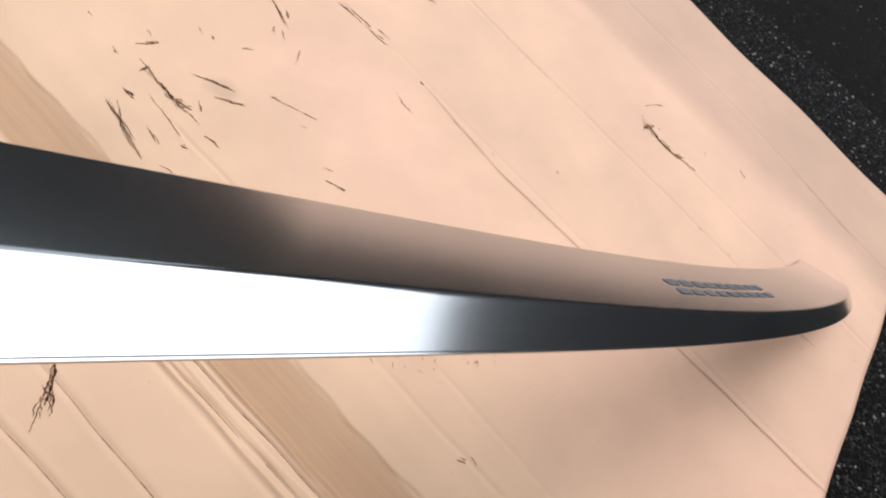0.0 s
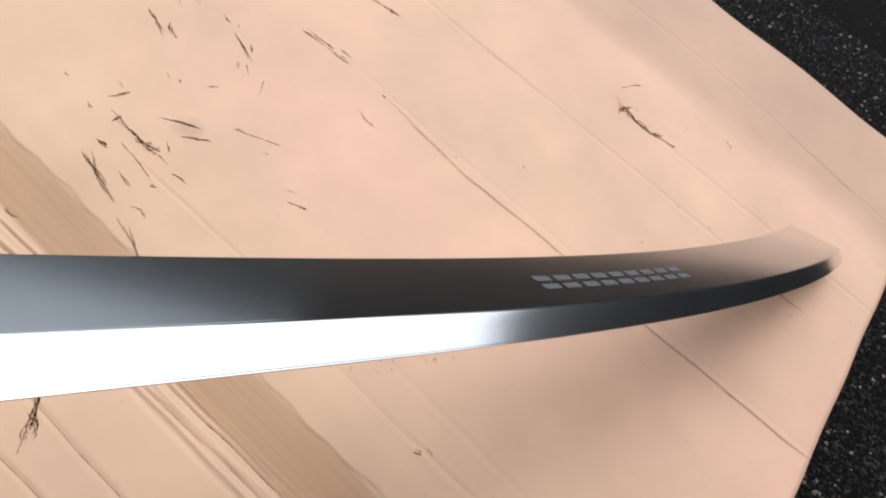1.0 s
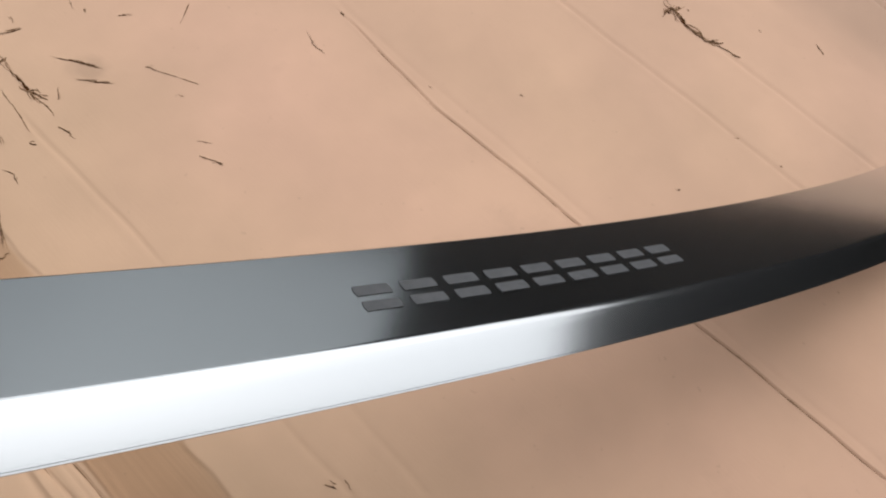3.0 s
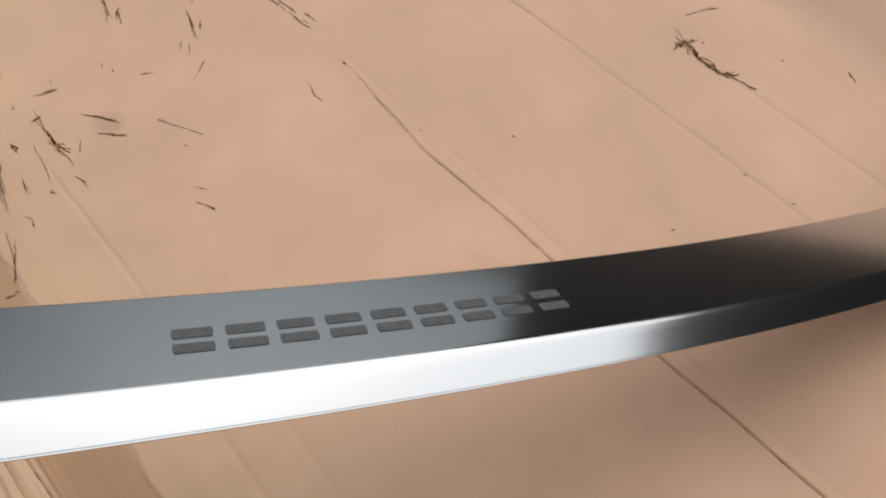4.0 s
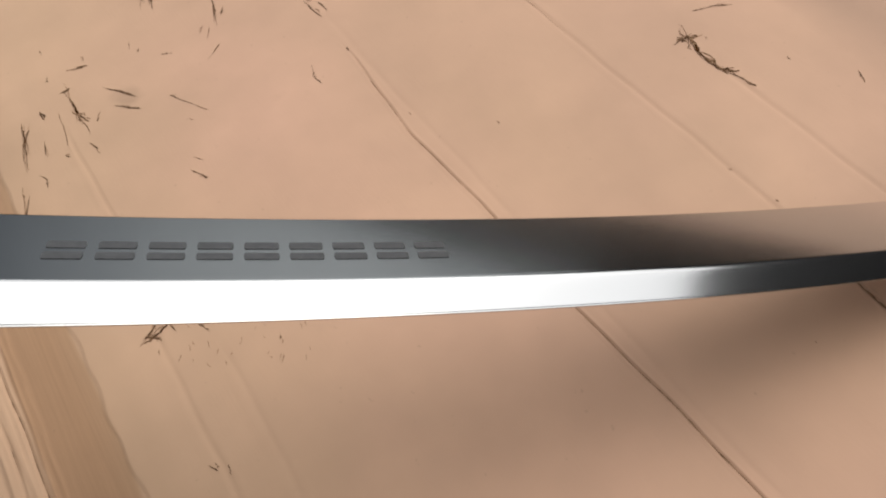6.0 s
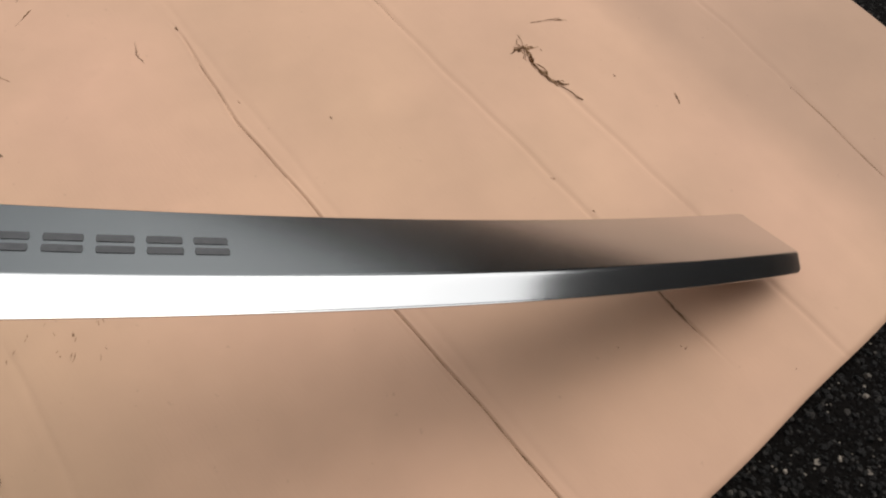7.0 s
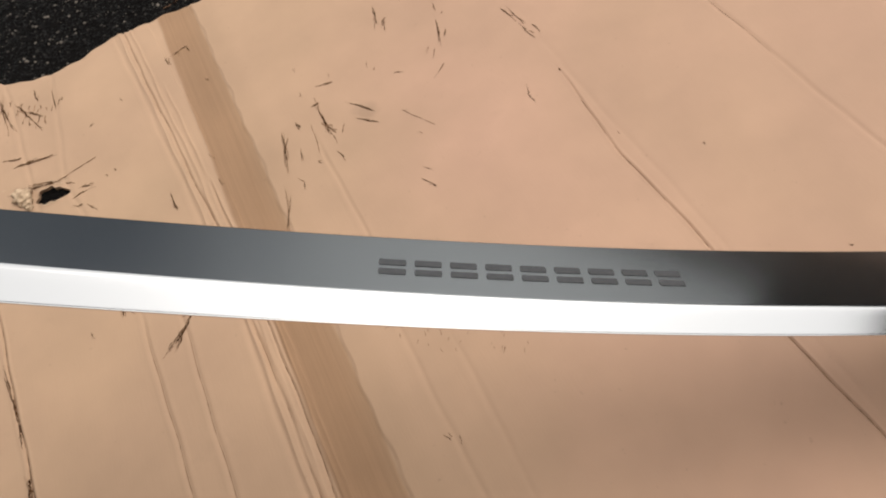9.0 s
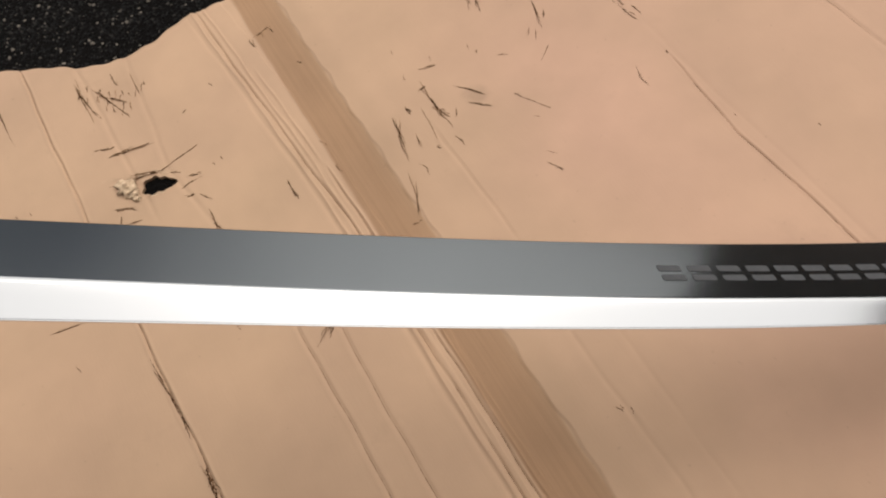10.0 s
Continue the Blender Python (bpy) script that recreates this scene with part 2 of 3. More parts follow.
def card_height(a, b):
    """Height of the upper paper over the ground plane z = 0."""
    z = 0.0035 + 0.0022 * np.sin(2.1 * a + 3.3 * b + 0.5) + 0.0016 * np.sin(5.2 * b - 1.7 * a)
    for k, (knots, depth, width, first, last) in enumerate(FOLDS):
        off = b - fold_b(k, a)
        fade = smooth_step(a, first - 0.02, first + 0.03) * (1 - smooth_step(a, last - 0.03, last + 0.02))
        z = z - fade * depth * (np.exp(-(off / width) ** 2) - 0.22 * np.exp(-((np.abs(off) - 2.2 * width) / (1.3 * width)) ** 2))
    wob = 0.0012 * np.sin(a * 47) + 0.0012 * np.sin(a * 133 + 1)
    z = z - 0.0014 * smooth_step(b, band_low(a) + 0.5 * wob - 0.0012, band_low(a) + 0.5 * wob + 0.0012) * (1 - smooth_step(b, -0.336 + wob - 0.002, -0.336 + wob + 0.002))
    return z


def to_card(x, y):
    return 0.6 * x - 0.8 * y, 0.8 * x + 0.6 * y


def in_hole(a, b):
    """The torn hole near the uneven end."""
    x, y = 0.6 * a + 0.8 * b + 0.593, -0.8 * a + 0.6 * b + 0.179
    ang = np.arctan2(y, x)
    r = 1 + 0.13 * np.sin(3 * ang + 1) + 0.09 * np.sin(7 * ang)
    return (x / 0.021) ** 2 + ((y - 0.15 * x) / 0.0125) ** 2 < r * r


def cardboard_sheet():
    na = 181
    fine = [np.arange(min(q[1] for q in f[0]) - 0.004, max(q[1] for q in f[0]) + 0.004, 0.0007) for f in FOLDS if f[2] < 0.002]
    fine += [np.arange(min(q[1] for q in f[0]) - 0.006, max(q[1] for q in f[0]) + 0.006, 0.0012) for f in FOLDS if 0.002 <= f[2] < 0.005]
    fine += [np.arange(-0.41, -0.372, 0.0008), np.arange(-0.342, -0.330, 0.0008)]
    bb = np.unique(np.round(np.concatenate([np.linspace(B_LOW, B_HIGH, 420), *fine, np.arange(-0.612, -0.552, 0.0007)]), 4))
    bb = bb[np.concatenate([[True], np.diff(bb) > 0.00035])]
    nb = len(bb)
    ii = np.unique(np.concatenate([np.linspace(0, 1, na), np.linspace(0.195, 0.275, 130)]))[:, None]
    na = len(ii)
    start = a_start(bb)[None, :]
    a = start + (A_END - 0.0006 * np.sin(bb * 40)[None, :] - start) * ii
    b = np.where(bb > 0.3, 0.3 + (bb - 0.3) * (b_end(a) - 0.3) / (B_HIGH - 0.3), bb + 0 * a)
    z = card_height(a, b)
    top = np.stack([a, b, z], -1).reshape(-1, 3)
    low = np.stack([a, b, np.maximum(z - 0.0042, GROUND_Z + 0.0004)], -1).reshape(-1, 3)
    n = len(top)
    idx = np.arange(n).reshape(na, nb)
    q = np.stack([idx[:-1, :-1], idx[1:, :-1], idx[1:, 1:], idx[:-1, 1:]], -1).reshape(-1, 4)
    mid = top[q].mean(1)
    keep = ~in_hole(mid[:, 0], mid[:, 1])
    q = q[keep]
    edges = {}
    for f in q.tolist():
        for u, v in zip(f, f[1:] + f[:1]):
            if (v, u) in edges:
                del edges[(v, u)]
            else:
                edges[(u, v)] = 1
    rim = np.array([(v, u, u + n, v + n) for u, v in edges])
    me = bpy.data.meshes.new("flattened_box")
    faces = np.concatenate([q, q[:, ::-1] + n, rim])
    me.from_pydata(np.concatenate([top, low]).tolist(), [], faces.tolist())
    me.materials.append(CARD)
    me.polygons.foreach_set("use_smooth", np.arange(len(faces)) < 2 * len(q))
    me.update()
    ob = new("flattened_box", me)
    ob.matrix_world = TURN
    return tagged(ob, "flattened creased brown cardboard box lying on the asphalt, scuffed and torn", "cardboard box")


card = cardboard_sheet()


def surface(x, y):
    """A point on the sheet, in its own axes, under the place (x, y)."""
    a, b = to_card(x, y)
    return a, b, float(card_height(np.float64(a), np.float64(b)))


rng = random.Random(4)


def scuff(x0, y0, x1, y1, width=0.003, slivers=3, spread=1.0, material=None):
    """A scratch in the paper: a ragged dark tear between two places, with thin curved fibres and lifted paler ones beside it."""
    verts, faces, slots = [], [], []
    dx, dy = x1 - x0, y1 - y0
    length = math.hypot(dx, dy) or 1e-6
    nx, ny = -dy / length, dx / length
    main = max(6, min(16, int(length / 0.002)))
    for k in range(2 * slivers):
        # the tear itself, then fibres that branch off it
        root = 0 if k == 0 else rng.randrange(main)
        t0 = root / main
        t1 = 1.0 if k == 0 else t0 + rng.uniform(0.2, 0.75) * rng.choice((1, 1, -1))
        off = 0 if k == 0 else rng.uniform(-1.1, 1.1) * width * spread
        bow = rng.uniform(-0.5, 0.5) * width
        steps = main if k == 0 else max(4, min(12, int(length * abs(t1 - t0) / 0.002)))
        w0 = max(0.00022, width * (0.20 if k == 0 else rng.uniform(0.05, 0.13)))
        lifted = k > 0 and rng.random() < 0.4
        pair = (2 * root, 2 * root + 1)
        for i in range(0 if k == 0 else 1, steps + 1):
            f = i / steps
            t = t0 + (t1 - t0) * f
            wig = off * math.sqrt(f) + bow * 4 * f * (1 - f) + rng.uniform(-0.16, 0.16) * width
            w = w0 * (0.12 + math.sin(math.pi * min(1, 0.06 + 0.9 * f)) ** 0.6) * rng.uniform(0.35, 1.4)
            for side in (-1, 1):
                a, b, z = surface(x0 + dx * t + nx * (wig + side * w), y0 + dy * t + ny * (wig + side * w))
                up = 0.0003 + (rng.uniform(0.0002, 0.0012) if lifted and side > 0 else 0.0002 * rng.random())
                verts.append((a, b, z + up))
            here = (len(verts) - 2, len(verts) - 1)
            if i > 0:
                faces.append((pair[0], here[0], here[1], pair[1]))
                slots.append(1 if lifted else 0)
            pair = here
    me = mesh_from("scuff", verts, faces, material or TORN)
    me.materials.append(LIFTED)
    me.polygons.foreach_set("material_index", slots)
    return part("scuff", me, card)


# ---- steel bumper sill ----
SILL = dict(psi=0.33780, phi=0.46531, tip=0.49322, back=-0.48, bend=0.79612)
TEXT_FROM, TEXT_TO = -0.08379, 0.08268
CENTRE = -0.005875
ALONG = Vector((math.cos(SILL["psi"]), math.sin(SILL["psi"]), 0))
LEVEL = Vector((math.sin(SILL["psi"]), -math.cos(SILL["psi"]), 0))
CROSS = math.cos(SILL["phi"]) * LEVEL + math.sin(SILL["phi"]) * Vector((0, 0, 1))
RISE = -math.sin(SILL["phi"]) * LEVEL + math.cos(SILL["phi"]) * Vector((0, 0, 1))
SILL_AT = Vector((0.05, -0.40, 0.0))


def sill_frame(s):
    """Far edge, direction across the face, surface normal, face width and lip width at s metres along the bowed sill."""
    q = (s - CENTRE) / 0.3
    h = 0.21307 - 0.10996 * q + 0.00252 * q**2 - 0.00109 * q**3 - 0.00076 * q**4
    dh = (-0.10996 + 0.00503 * q - 0.00327 * q**2 - 0.00305 * q**3) / 0.3
    g = 0.04712 - 0.01169 * q - 0.01608 * q**2 - 0.00442 * q**3
    face = 0.05690 + 0.00283 * q + 0.00120 * q**2
    lip = 0.01562 - 0.00169 * q + 0.00104 * q**2
    twist = 0.035 + 0.01035 * q - 0.00934 * q**2
    k = math.sqrt(1 + dh * dh)
    upright = (-dh / k) * ALONG + (1 / k) * RISE
    across = math.cos(twist) * CROSS - math.sin(twist) * upright
    normal = math.cos(twist) * upright + math.sin(twist) * CROSS
    return SILL_AT + s * ALONG + h * RISE + g * CROSS, across, normal, face, lip


def sill_section(face, lip, bend):
    """Outer profile as (across, out) pairs: folded far edge, face, rounded bend, lip, folded near edge."""
    r = 0.0045
    run = r * math.tan(bend / 2)
    pts = [(0.0004, -0.0011), (0.0001, -0.0008), (0.0, -0.0003), (0.0003, 0.0)]
    flat = face - run - 0.0003
    for t in (0.012, 0.17, 0.34, 0.5, 0.67, 0.84, 0.985):
        pts.append((0.0003 + flat * t, 0.0))
    for i in range(7):
        t = bend * i / 6
        pts.append((face - run + r * math.sin(t), -r * (1 - math.cos(t))))
    ux, uy = math.cos(bend), -math.sin(bend)
    for d in (0.35, 0.7, 0.97):
        pts.append((face + ux * lip * d, uy * lip * d))
    ex, ey = face + ux * lip, uy * lip
    pts += [(ex, ey), (ex - 0.0006, ey - 0.0010), (ex - 0.0018, ey - 0.0012)]
    return pts


def steel_sill():
    root = new("bumper_sill")
    root.empty_display_size = 0.05
    verts, rows = [], 0
    length = SILL["tip"] - SILL["back"]
    stations = [SILL["back"] + (length - 0.012) * i / 140 for i in range(141)]
    stations += [SILL["tip"] - 0.012 * math.cos(0.5 * math.pi * i / 14) for i in range(1, 15)]
    n = len(stations) - 1
    for s in stations:
        # the free end has small rounded corners
        near = max(0.0, 0.009 - (SILL["tip"] - s)) / 0.009
        trim = 0.007 * (1 - math.sqrt(max(0.0, 1 - near * near)))
        far, across, normal, face, lip = sill_frame(s)
        roll = max(0.0, 0.0030 - (SILL["tip"] - s)) / 0.0030
        far = far - 0.0022 * (1 - math.sqrt(max(0.0, 1 - roll * roll))) * normal
        sec = sill_section(face, lip - 0.004 * near * near, SILL["bend"])
        rows = len(sec)
        for x, o in sec:
            xx = min(max(x, trim), 10)
            verts.append(far + xx * across + o * normal)
        for x, o in sec:
            xx = min(max(x, trim), 10)
            verts.append(far + xx * across + (o - 0.0011) * normal)
    faces = []
    w = 2 * rows
    for i in range(n):
        for j in range(rows - 1):
            a = i * w + j
            faces.append((a, a + 1, a + w + 1, a + w))
            b = a + rows
            faces.append((b, b + w, b + w + 1, b + 1))
        for j in (0, rows - 1):
            a = i * w + j
            q = (a, a + w, a + w + rows, a + rows)
            faces.append(q if j == 0 else q[::-1])
    for i in (0, n):
        for j in range(rows - 1):
            a = i * w + j
            q = (a, a + rows, a + rows + 1, a + 1)
            faces.append(q if i == 0 else q[::-1])
    low = min(v.z for v in verts)
    me = mesh_from("steel_sheet", [tuple(v) for v in verts], faces, STEEL, True)
    me.set_sharp_from_angle(angle=radians(50))
    part("steel_sheet", me, root)
    # etched plain bars where the lettering stands
    marks = 9
    pitch = (TEXT_TO - TEXT_FROM) / marks
    for k in range(marks):
        for low, high in ((0.425, 0.53), (0.59, 0.69)):
            v = []
            nu, nv = 9, 3
            for i in range(nu):
                for j in range(nv):
                    t, u = i / (nu - 1), j / (nv - 1)
                    ease = 0.10 * (2 * u - 1) ** 2          # softened corners
                    s = TEXT_FROM + pitch * (k + 0.08 + 0.78 * (ease * 0.3 + t * (1 - 0.6 * ease)))
                    far, across, normal, face, lip = sill_frame(s)
                    v.append(tuple(far + face * (low + (high - low) * u) * across + 0.00025 * normal))
            me = mesh_from("etched_bar", v, quad_rows(nu, nv, True), ETCHED, True)
            part("etched_bar", me, root, "matt etched bar on the polished face")
    tagged(root, "bowed polished steel bumper sill with etched marks, one end on cardboard", "bumper sill")
    return root


sill = steel_sill()


# ---- dark lines worn into the folds ----
def fold_line(k, first, last, width, name="fold_crack"):
    """A thin dark crack of broken paper in the bottom of fold k."""
    verts, faces = [], []
    steps = max(6, int((last - first) / 0.004))
    for i in range(steps + 1):
        a = first + (last - first) * i / steps
        b = float(fold_b(k, a))
        w = width * rng.uniform(0.25, 1.0) * min(1, 4 * i / steps, 4 * (steps - i) / steps + 0.1)
        for s in (-1, 1):
            z = float(card_height(np.float64(a), np.float64(b + s * w)))
            verts.append((a, b + s * w, z + 0.0003))
    for i in range(steps):
        faces.append((2 * i, 2 * i + 2, 2 * i + 3, 2 * i + 1))
    part(name, mesh_from(name, verts, faces, FOLDDARK), card)


def fold_material():
    m = Nodes("broken_fold_paper", 1.0)
    m.bsdf.inputs["Specular IOR Level"].default_value = 0.05
    return m.colour(m.ramp(m.noise(90, 4), (0.35, (0.11, 0.062, 0.035)), (0.65, (0.30, 0.19, 0.12))))


FOLDDARK = fold_material()
fold_line(0, 0.03, 0.12, 0.0005)
fold_line(0, 0.11, 0.23, 0.0005)
fold_line(0, 0.22, 0.30, 0.0006)
fold_line(0, 0.29, 0.585, 0.0008)
fold_line(3, 0.43, 0.51, 0.0011)
fold_line(10, -0.44, -0.20, 0.0004)
fold_line(10, -0.18, 0.02, 0.0006)
fold_line(10, 0.05, 0.50, 0.0005)
fold_line(12, -0.05, 0.50, 0.0005)
fold_line(20, -0.53, -0.28, 0.0005)
fold_line(20, -0.12, 0.06, 0.0006)
fold_line(20, 0.02, 0.10, 0.0012)
fold_line(20, 0.08, 0.22, 0.0010)
fold_line(17, 0.03, 0.35, 0.0005)
fold_line(16, 0.03, 0.40, 0.0004)
fold_line(2, -0.05, 0.12, 0.0003)
fold_line(5, 0.38, 0.52, 0.0007)

# ---- scuffs and torn fibres in the paper ----
scuff(-0.121, 0.208, -0.115, 0.197, 0.0026, 3)
scuff(-0.112, 0.197, -0.118, 0.177, 0.0052, 5)
scuff(-0.11, 0.198, -0.103, 0.194, 0.0021, 2)
scuff(-0.12, 0.173, -0.126, 0.16, 0.0031, 3)
scuff(-0.136, 0.205, -0.131, 0.204, 0.0016, 1)
scuff(-0.079, 0.195, -0.044, 0.188, 0.0012, 2)
scuff(0.008, 0.193, 0.013, 0.186, 0.0021, 2)
scuff(0.008, 0.181, 0.027, 0.165, 0.0016, 2)
scuff(0.027, 0.165, 0.045, 0.147, 0.0031, 3)
scuff(0.012, 0.242, 0.013, 0.225, 0.0031, 3)
scuff(-0.219, 0.154, -0.218, 0.139, 0.0016, 3)
scuff(-0.201, 0.16, -0.198, 0.144, 0.0010, 2)
scuff(-0.229, 0.104, -0.231, 0.09, 0.0031, 3)
scuff(-0.228, 0.09, -0.225, 0.08, 0.0016, 2)
scuff(-0.145, 0.078, -0.145, 0.063, 0.0021, 3)
scuff(-0.153, 0.044, -0.152, 0.032, 0.0016, 2)
scuff(-0.154, 0.109, -0.156, 0.103, 0.0012, 2)
scuff(-0.223, 0.017, -0.222, 0.011, 0.0016, 1)
scuff(-0.083, 0.107, -0.068, 0.092, 0.0026, 3)
scuff(-0.076, 0.109, -0.051, 0.078, 0.0016, 2)
scuff(-0.051, 0.071, -0.034, 0.053, 0.0027, 2)
scuff(-0.041, 0.076, -0.029, 0.063, 0.0016, 2)
scuff(-0.034, -0.023, -0.031, -0.034, 0.0017, 2)
scuff(-0.031, -0.034, -0.023, -0.042, 0.0019, 2)
scuff(0.339, 0.036, 0.359, 0.042, 0.0020, 1)
scuff(0.357, 0.042, 0.378, 0.043, 0.0018, 1)
scuff(0.318, -0.006, 0.335, -0.004, 0.0047, 5)
scuff(0.327, 0.001, 0.336, -0.021, 0.0057, 6)
scuff(0.322, -0.008, 0.331, -0.001, 0.0031, 4)
scuff(0.332, -0.015, 0.35, -0.044, 0.0037, 6)
scuff(0.347, -0.042, 0.365, -0.05, 0.0033, 5)
scuff(0.359, -0.05, 0.373, -0.063, 0.0025, 4)
scuff(0.471, -0.053, 0.473, -0.066, 0.0019, 2)
scuff(0.414, -0.032, 0.415, -0.036, 0.0021, 1)
scuff(0.345, -0.002, 0.346, -0.005, 0.0016, 1)
scuff(-0.464, -0.256, -0.444, -0.247, 0.0023, 3)
scuff(-0.464, -0.277, -0.459, -0.271, 0.0031, 2)
scuff(-0.439, -0.294, -0.42, -0.318, 0.0052, 6)
scuff(-0.442, -0.306, -0.416, -0.318, 0.0021, 2)
scuff(-0.436, -0.295, -0.424, -0.309, 0.0036, 3)
scuff(-0.316, -0.303, -0.337, -0.315, 0.0027, 4)
scuff(-0.337, -0.315, -0.342, -0.353, 0.0041, 6)
scuff(-0.116, -0.291, -0.126, -0.313, 0.0021, 3)
scuff(-0.128, -0.313, -0.114, -0.314, 0.0016, 2)
scuff(-0.114, -0.292, -0.106, -0.303, 0.0016, 1)
scuff(-0.444, -0.349, -0.438, -0.356, 0.0012, 2)
scuff(-0.052, -0.409, -0.049, -0.412, 0.0010, 1)
scuff(-0.042, -0.41, -0.039, -0.415, 0.0014, 1)
scuff(-0.286, -0.01, -0.271, -0.005, 0.0021, 3)
scuff(-0.281, 0.009, -0.279, 0.001, 0.0016, 1)
scuff(-0.332, 0.02, -0.328, 0.013, 0.0013, 1)
scuff(-0.31, -0.02, -0.307, -0.027, 0.0017, 2)
scuff(-0.288, -0.045, -0.281, -0.038, 0.0021, 3)
scuff(-0.274, -0.053, -0.254, -0.083, 0.0036, 5)
scuff(-0.264, -0.068, -0.25, -0.08, 0.0041, 5)
scuff(-0.301, -0.068, -0.292, -0.079, 0.0031, 3)
scuff(-0.314, -0.083, -0.291, -0.13, 0.0023, 5)
scuff(-0.303, -0.092, -0.302, -0.112, 0.0021, 3)
scuff(-0.282, -0.107, -0.274, -0.125, 0.0017, 2)
scuff(-0.271, -0.085, -0.258, -0.109, 0.0012, 3)
scuff(-0.235, -0.111, -0.225, -0.119, 0.0021, 2)
scuff(-0.255, -0.125, -0.249, -0.127, 0.0021, 2)
scuff(-0.272, -0.149, -0.262, -0.154, 0.0016, 1)
scuff(-0.263, -0.153, -0.259, -0.163, 0.0016, 1)
scuff(-0.28, -0.17, -0.264, -0.208, 0.0012, 2, 1.0, LIFTED)
scuff(-0.218, -0.064, -0.202, -0.068, 0.0025, 4)
scuff(-0.241, -0.039, -0.214, -0.049, 0.0012, 6)
scuff(-0.172, -0.052, -0.163, -0.057, 0.0025, 2)
scuff(-0.166, -0.056, -0.14, -0.068, 0.0013, 1)
scuff(-0.145, -0.083, -0.142, -0.086, 0.0013, 1)
scuff(-0.131, -0.132, -0.119, -0.136, 0.0011, 1)
scuff(-0.124, -0.15, -0.112, -0.156, 0.0017, 2)
scuff(-0.116, -0.154, -0.111, -0.156, 0.0021, 2)
scuff(-0.236, 0.027, -0.232, 0.016, 0.0013, 1)
scuff(-0.196, 0.007, -0.185, 0.008, 0.0014, 2)
scuff(-0.248, 0.117, -0.239, 0.092, 0.0025, 4)
scuff(-0.171, 0.124, -0.165, 0.111, 0.0017, 2)
scuff(-0.161, 0.093, -0.15, 0.061, 0.0021, 4)
scuff(-0.161, 0.048, -0.162, 0.036, 0.0017, 2)
scuff(-0.142, -0, -0.137, 0.018, 0.0009, 3)
scuff(-0.238, -0.071, -0.237, -0.083, 0.0012, 2)
scuff(-0.002, 0.005, 0, -0.001, 0.0014, 1)
scuff(-0.689, -0.128, -0.672, -0.127, 0.0032, 3)
scuff(-0.672, -0.141, -0.653, -0.131, 0.0046, 4)
scuff(-0.653, -0.131, -0.621, -0.119, 0.0019, 3)
scuff(-0.645, -0.178, -0.589, -0.156, 0.0027, 5)
scuff(-0.589, -0.153, -0.565, -0.129, 0.0016, 4)
scuff(-0.763, -0.026, -0.733, -0.063, 0.0032, 5)
scuff(-0.75, -0.042, -0.718, -0.071, 0.0022, 4)
scuff(-0.723, -0.039, -0.679, -0.067, 0.0020, 6)
scuff(-0.712, -0.045, -0.682, -0.051, 0.0022, 4)
scuff(-0.717, -0.009, -0.702, -0.025, 0.0024, 3)
scuff(-0.684, -0.014, -0.663, -0.041, 0.0014, 3)
scuff(-0.557, -0.181, -0.544, -0.17, 0.0022, 4)
scuff(-0.548, -0.196, -0.539, -0.191, 0.0027, 3)
scuff(-0.533, -0.19, -0.521, -0.196, 0.0016, 2)
scuff(-0.59, -0.065, -0.593, -0.073, 0.0018, 2)
scuff(-0.521, -0.137, -0.517, -0.141, 0.0022, 1)
scuff(-0.529, -0.147, -0.525, -0.15, 0.0020, 1)
scuff(-0.422, -0.181, -0.408, -0.195, 0.0018, 4)
scuff(-0.523, 0.056, -0.51, 0.071, 0.0022, 3)
scuff(-0.53, 0.045, -0.521, 0.035, 0.0027, 3)
scuff(-0.57, -0.023, -0.563, -0.028, 0.0014, 2)
scuff(-0.576, 0.154, -0.564, 0.166, 0.0027, 3)
scuff(0.065, -0.086, 0.068, -0.09, 0.0012, 1)
scuff(0.146, -0.101, 0.148, -0.105, 0.0021, 1)
scuff(-0.003, 0.004, -0.001, -0, 0.0021, 1)
scuff(0.261, -0.211, 0.265, -0.212, 0.0021, 1)
scuff(-0.638, -0.216, -0.612, -0.213, 0.0030, 4)
scuff(-0.625, -0.224, -0.617, -0.24, 0.0016, 2)
scuff(-0.615, -0.234, -0.598, -0.23, 0.0014, 2)
scuff(-0.504, -0.229, -0.492, -0.236, 0.0040, 3)
scuff(-0.515, -0.211, -0.5, -0.232, 0.0019, 3)
scuff(-0.558, -0.168, -0.544, -0.163, 0.0020, 3)
scuff(-0.875, -0.058, -0.837, -0.101, 0.0022, 4)
scuff(-0.768, -0.228, -0.763, -0.231, 0.0020, 1)
scuff(-0.75, -0.222, -0.746, -0.226, 0.0020, 1)
scuff(-0.273, -0.172, -0.264, -0.217, 0.0012, 2)
scuff(-0.269, -0.226, -0.262, -0.223, 0.0032, 2)
scuff(-0.426, -0.173, -0.413, -0.189, 0.0016, 4)
scuff(-0.659, -0.375, -0.623, -0.359, 0.0017, 3)
scuff(-0.614, -0.407, -0.604, -0.414, 0.0014, 2)
scuff(-0.34, -0.344, -0.336, -0.353, 0.0031, 2)
scuff(-0.054, -0.412, -0.048, -0.415, 0.0014, 2)
scuff(0.421, -0.32, 0.422, -0.321, 0.0021, 1)
scuff(0.504, -0.336, 0.505, -0.337, 0.0017, 1)
scuff(0.594, -0.037, 0.595, -0.039, 0.0014, 1)
scuff(0.337, -0.161, 0.34, -0.163, 0.0012, 1)
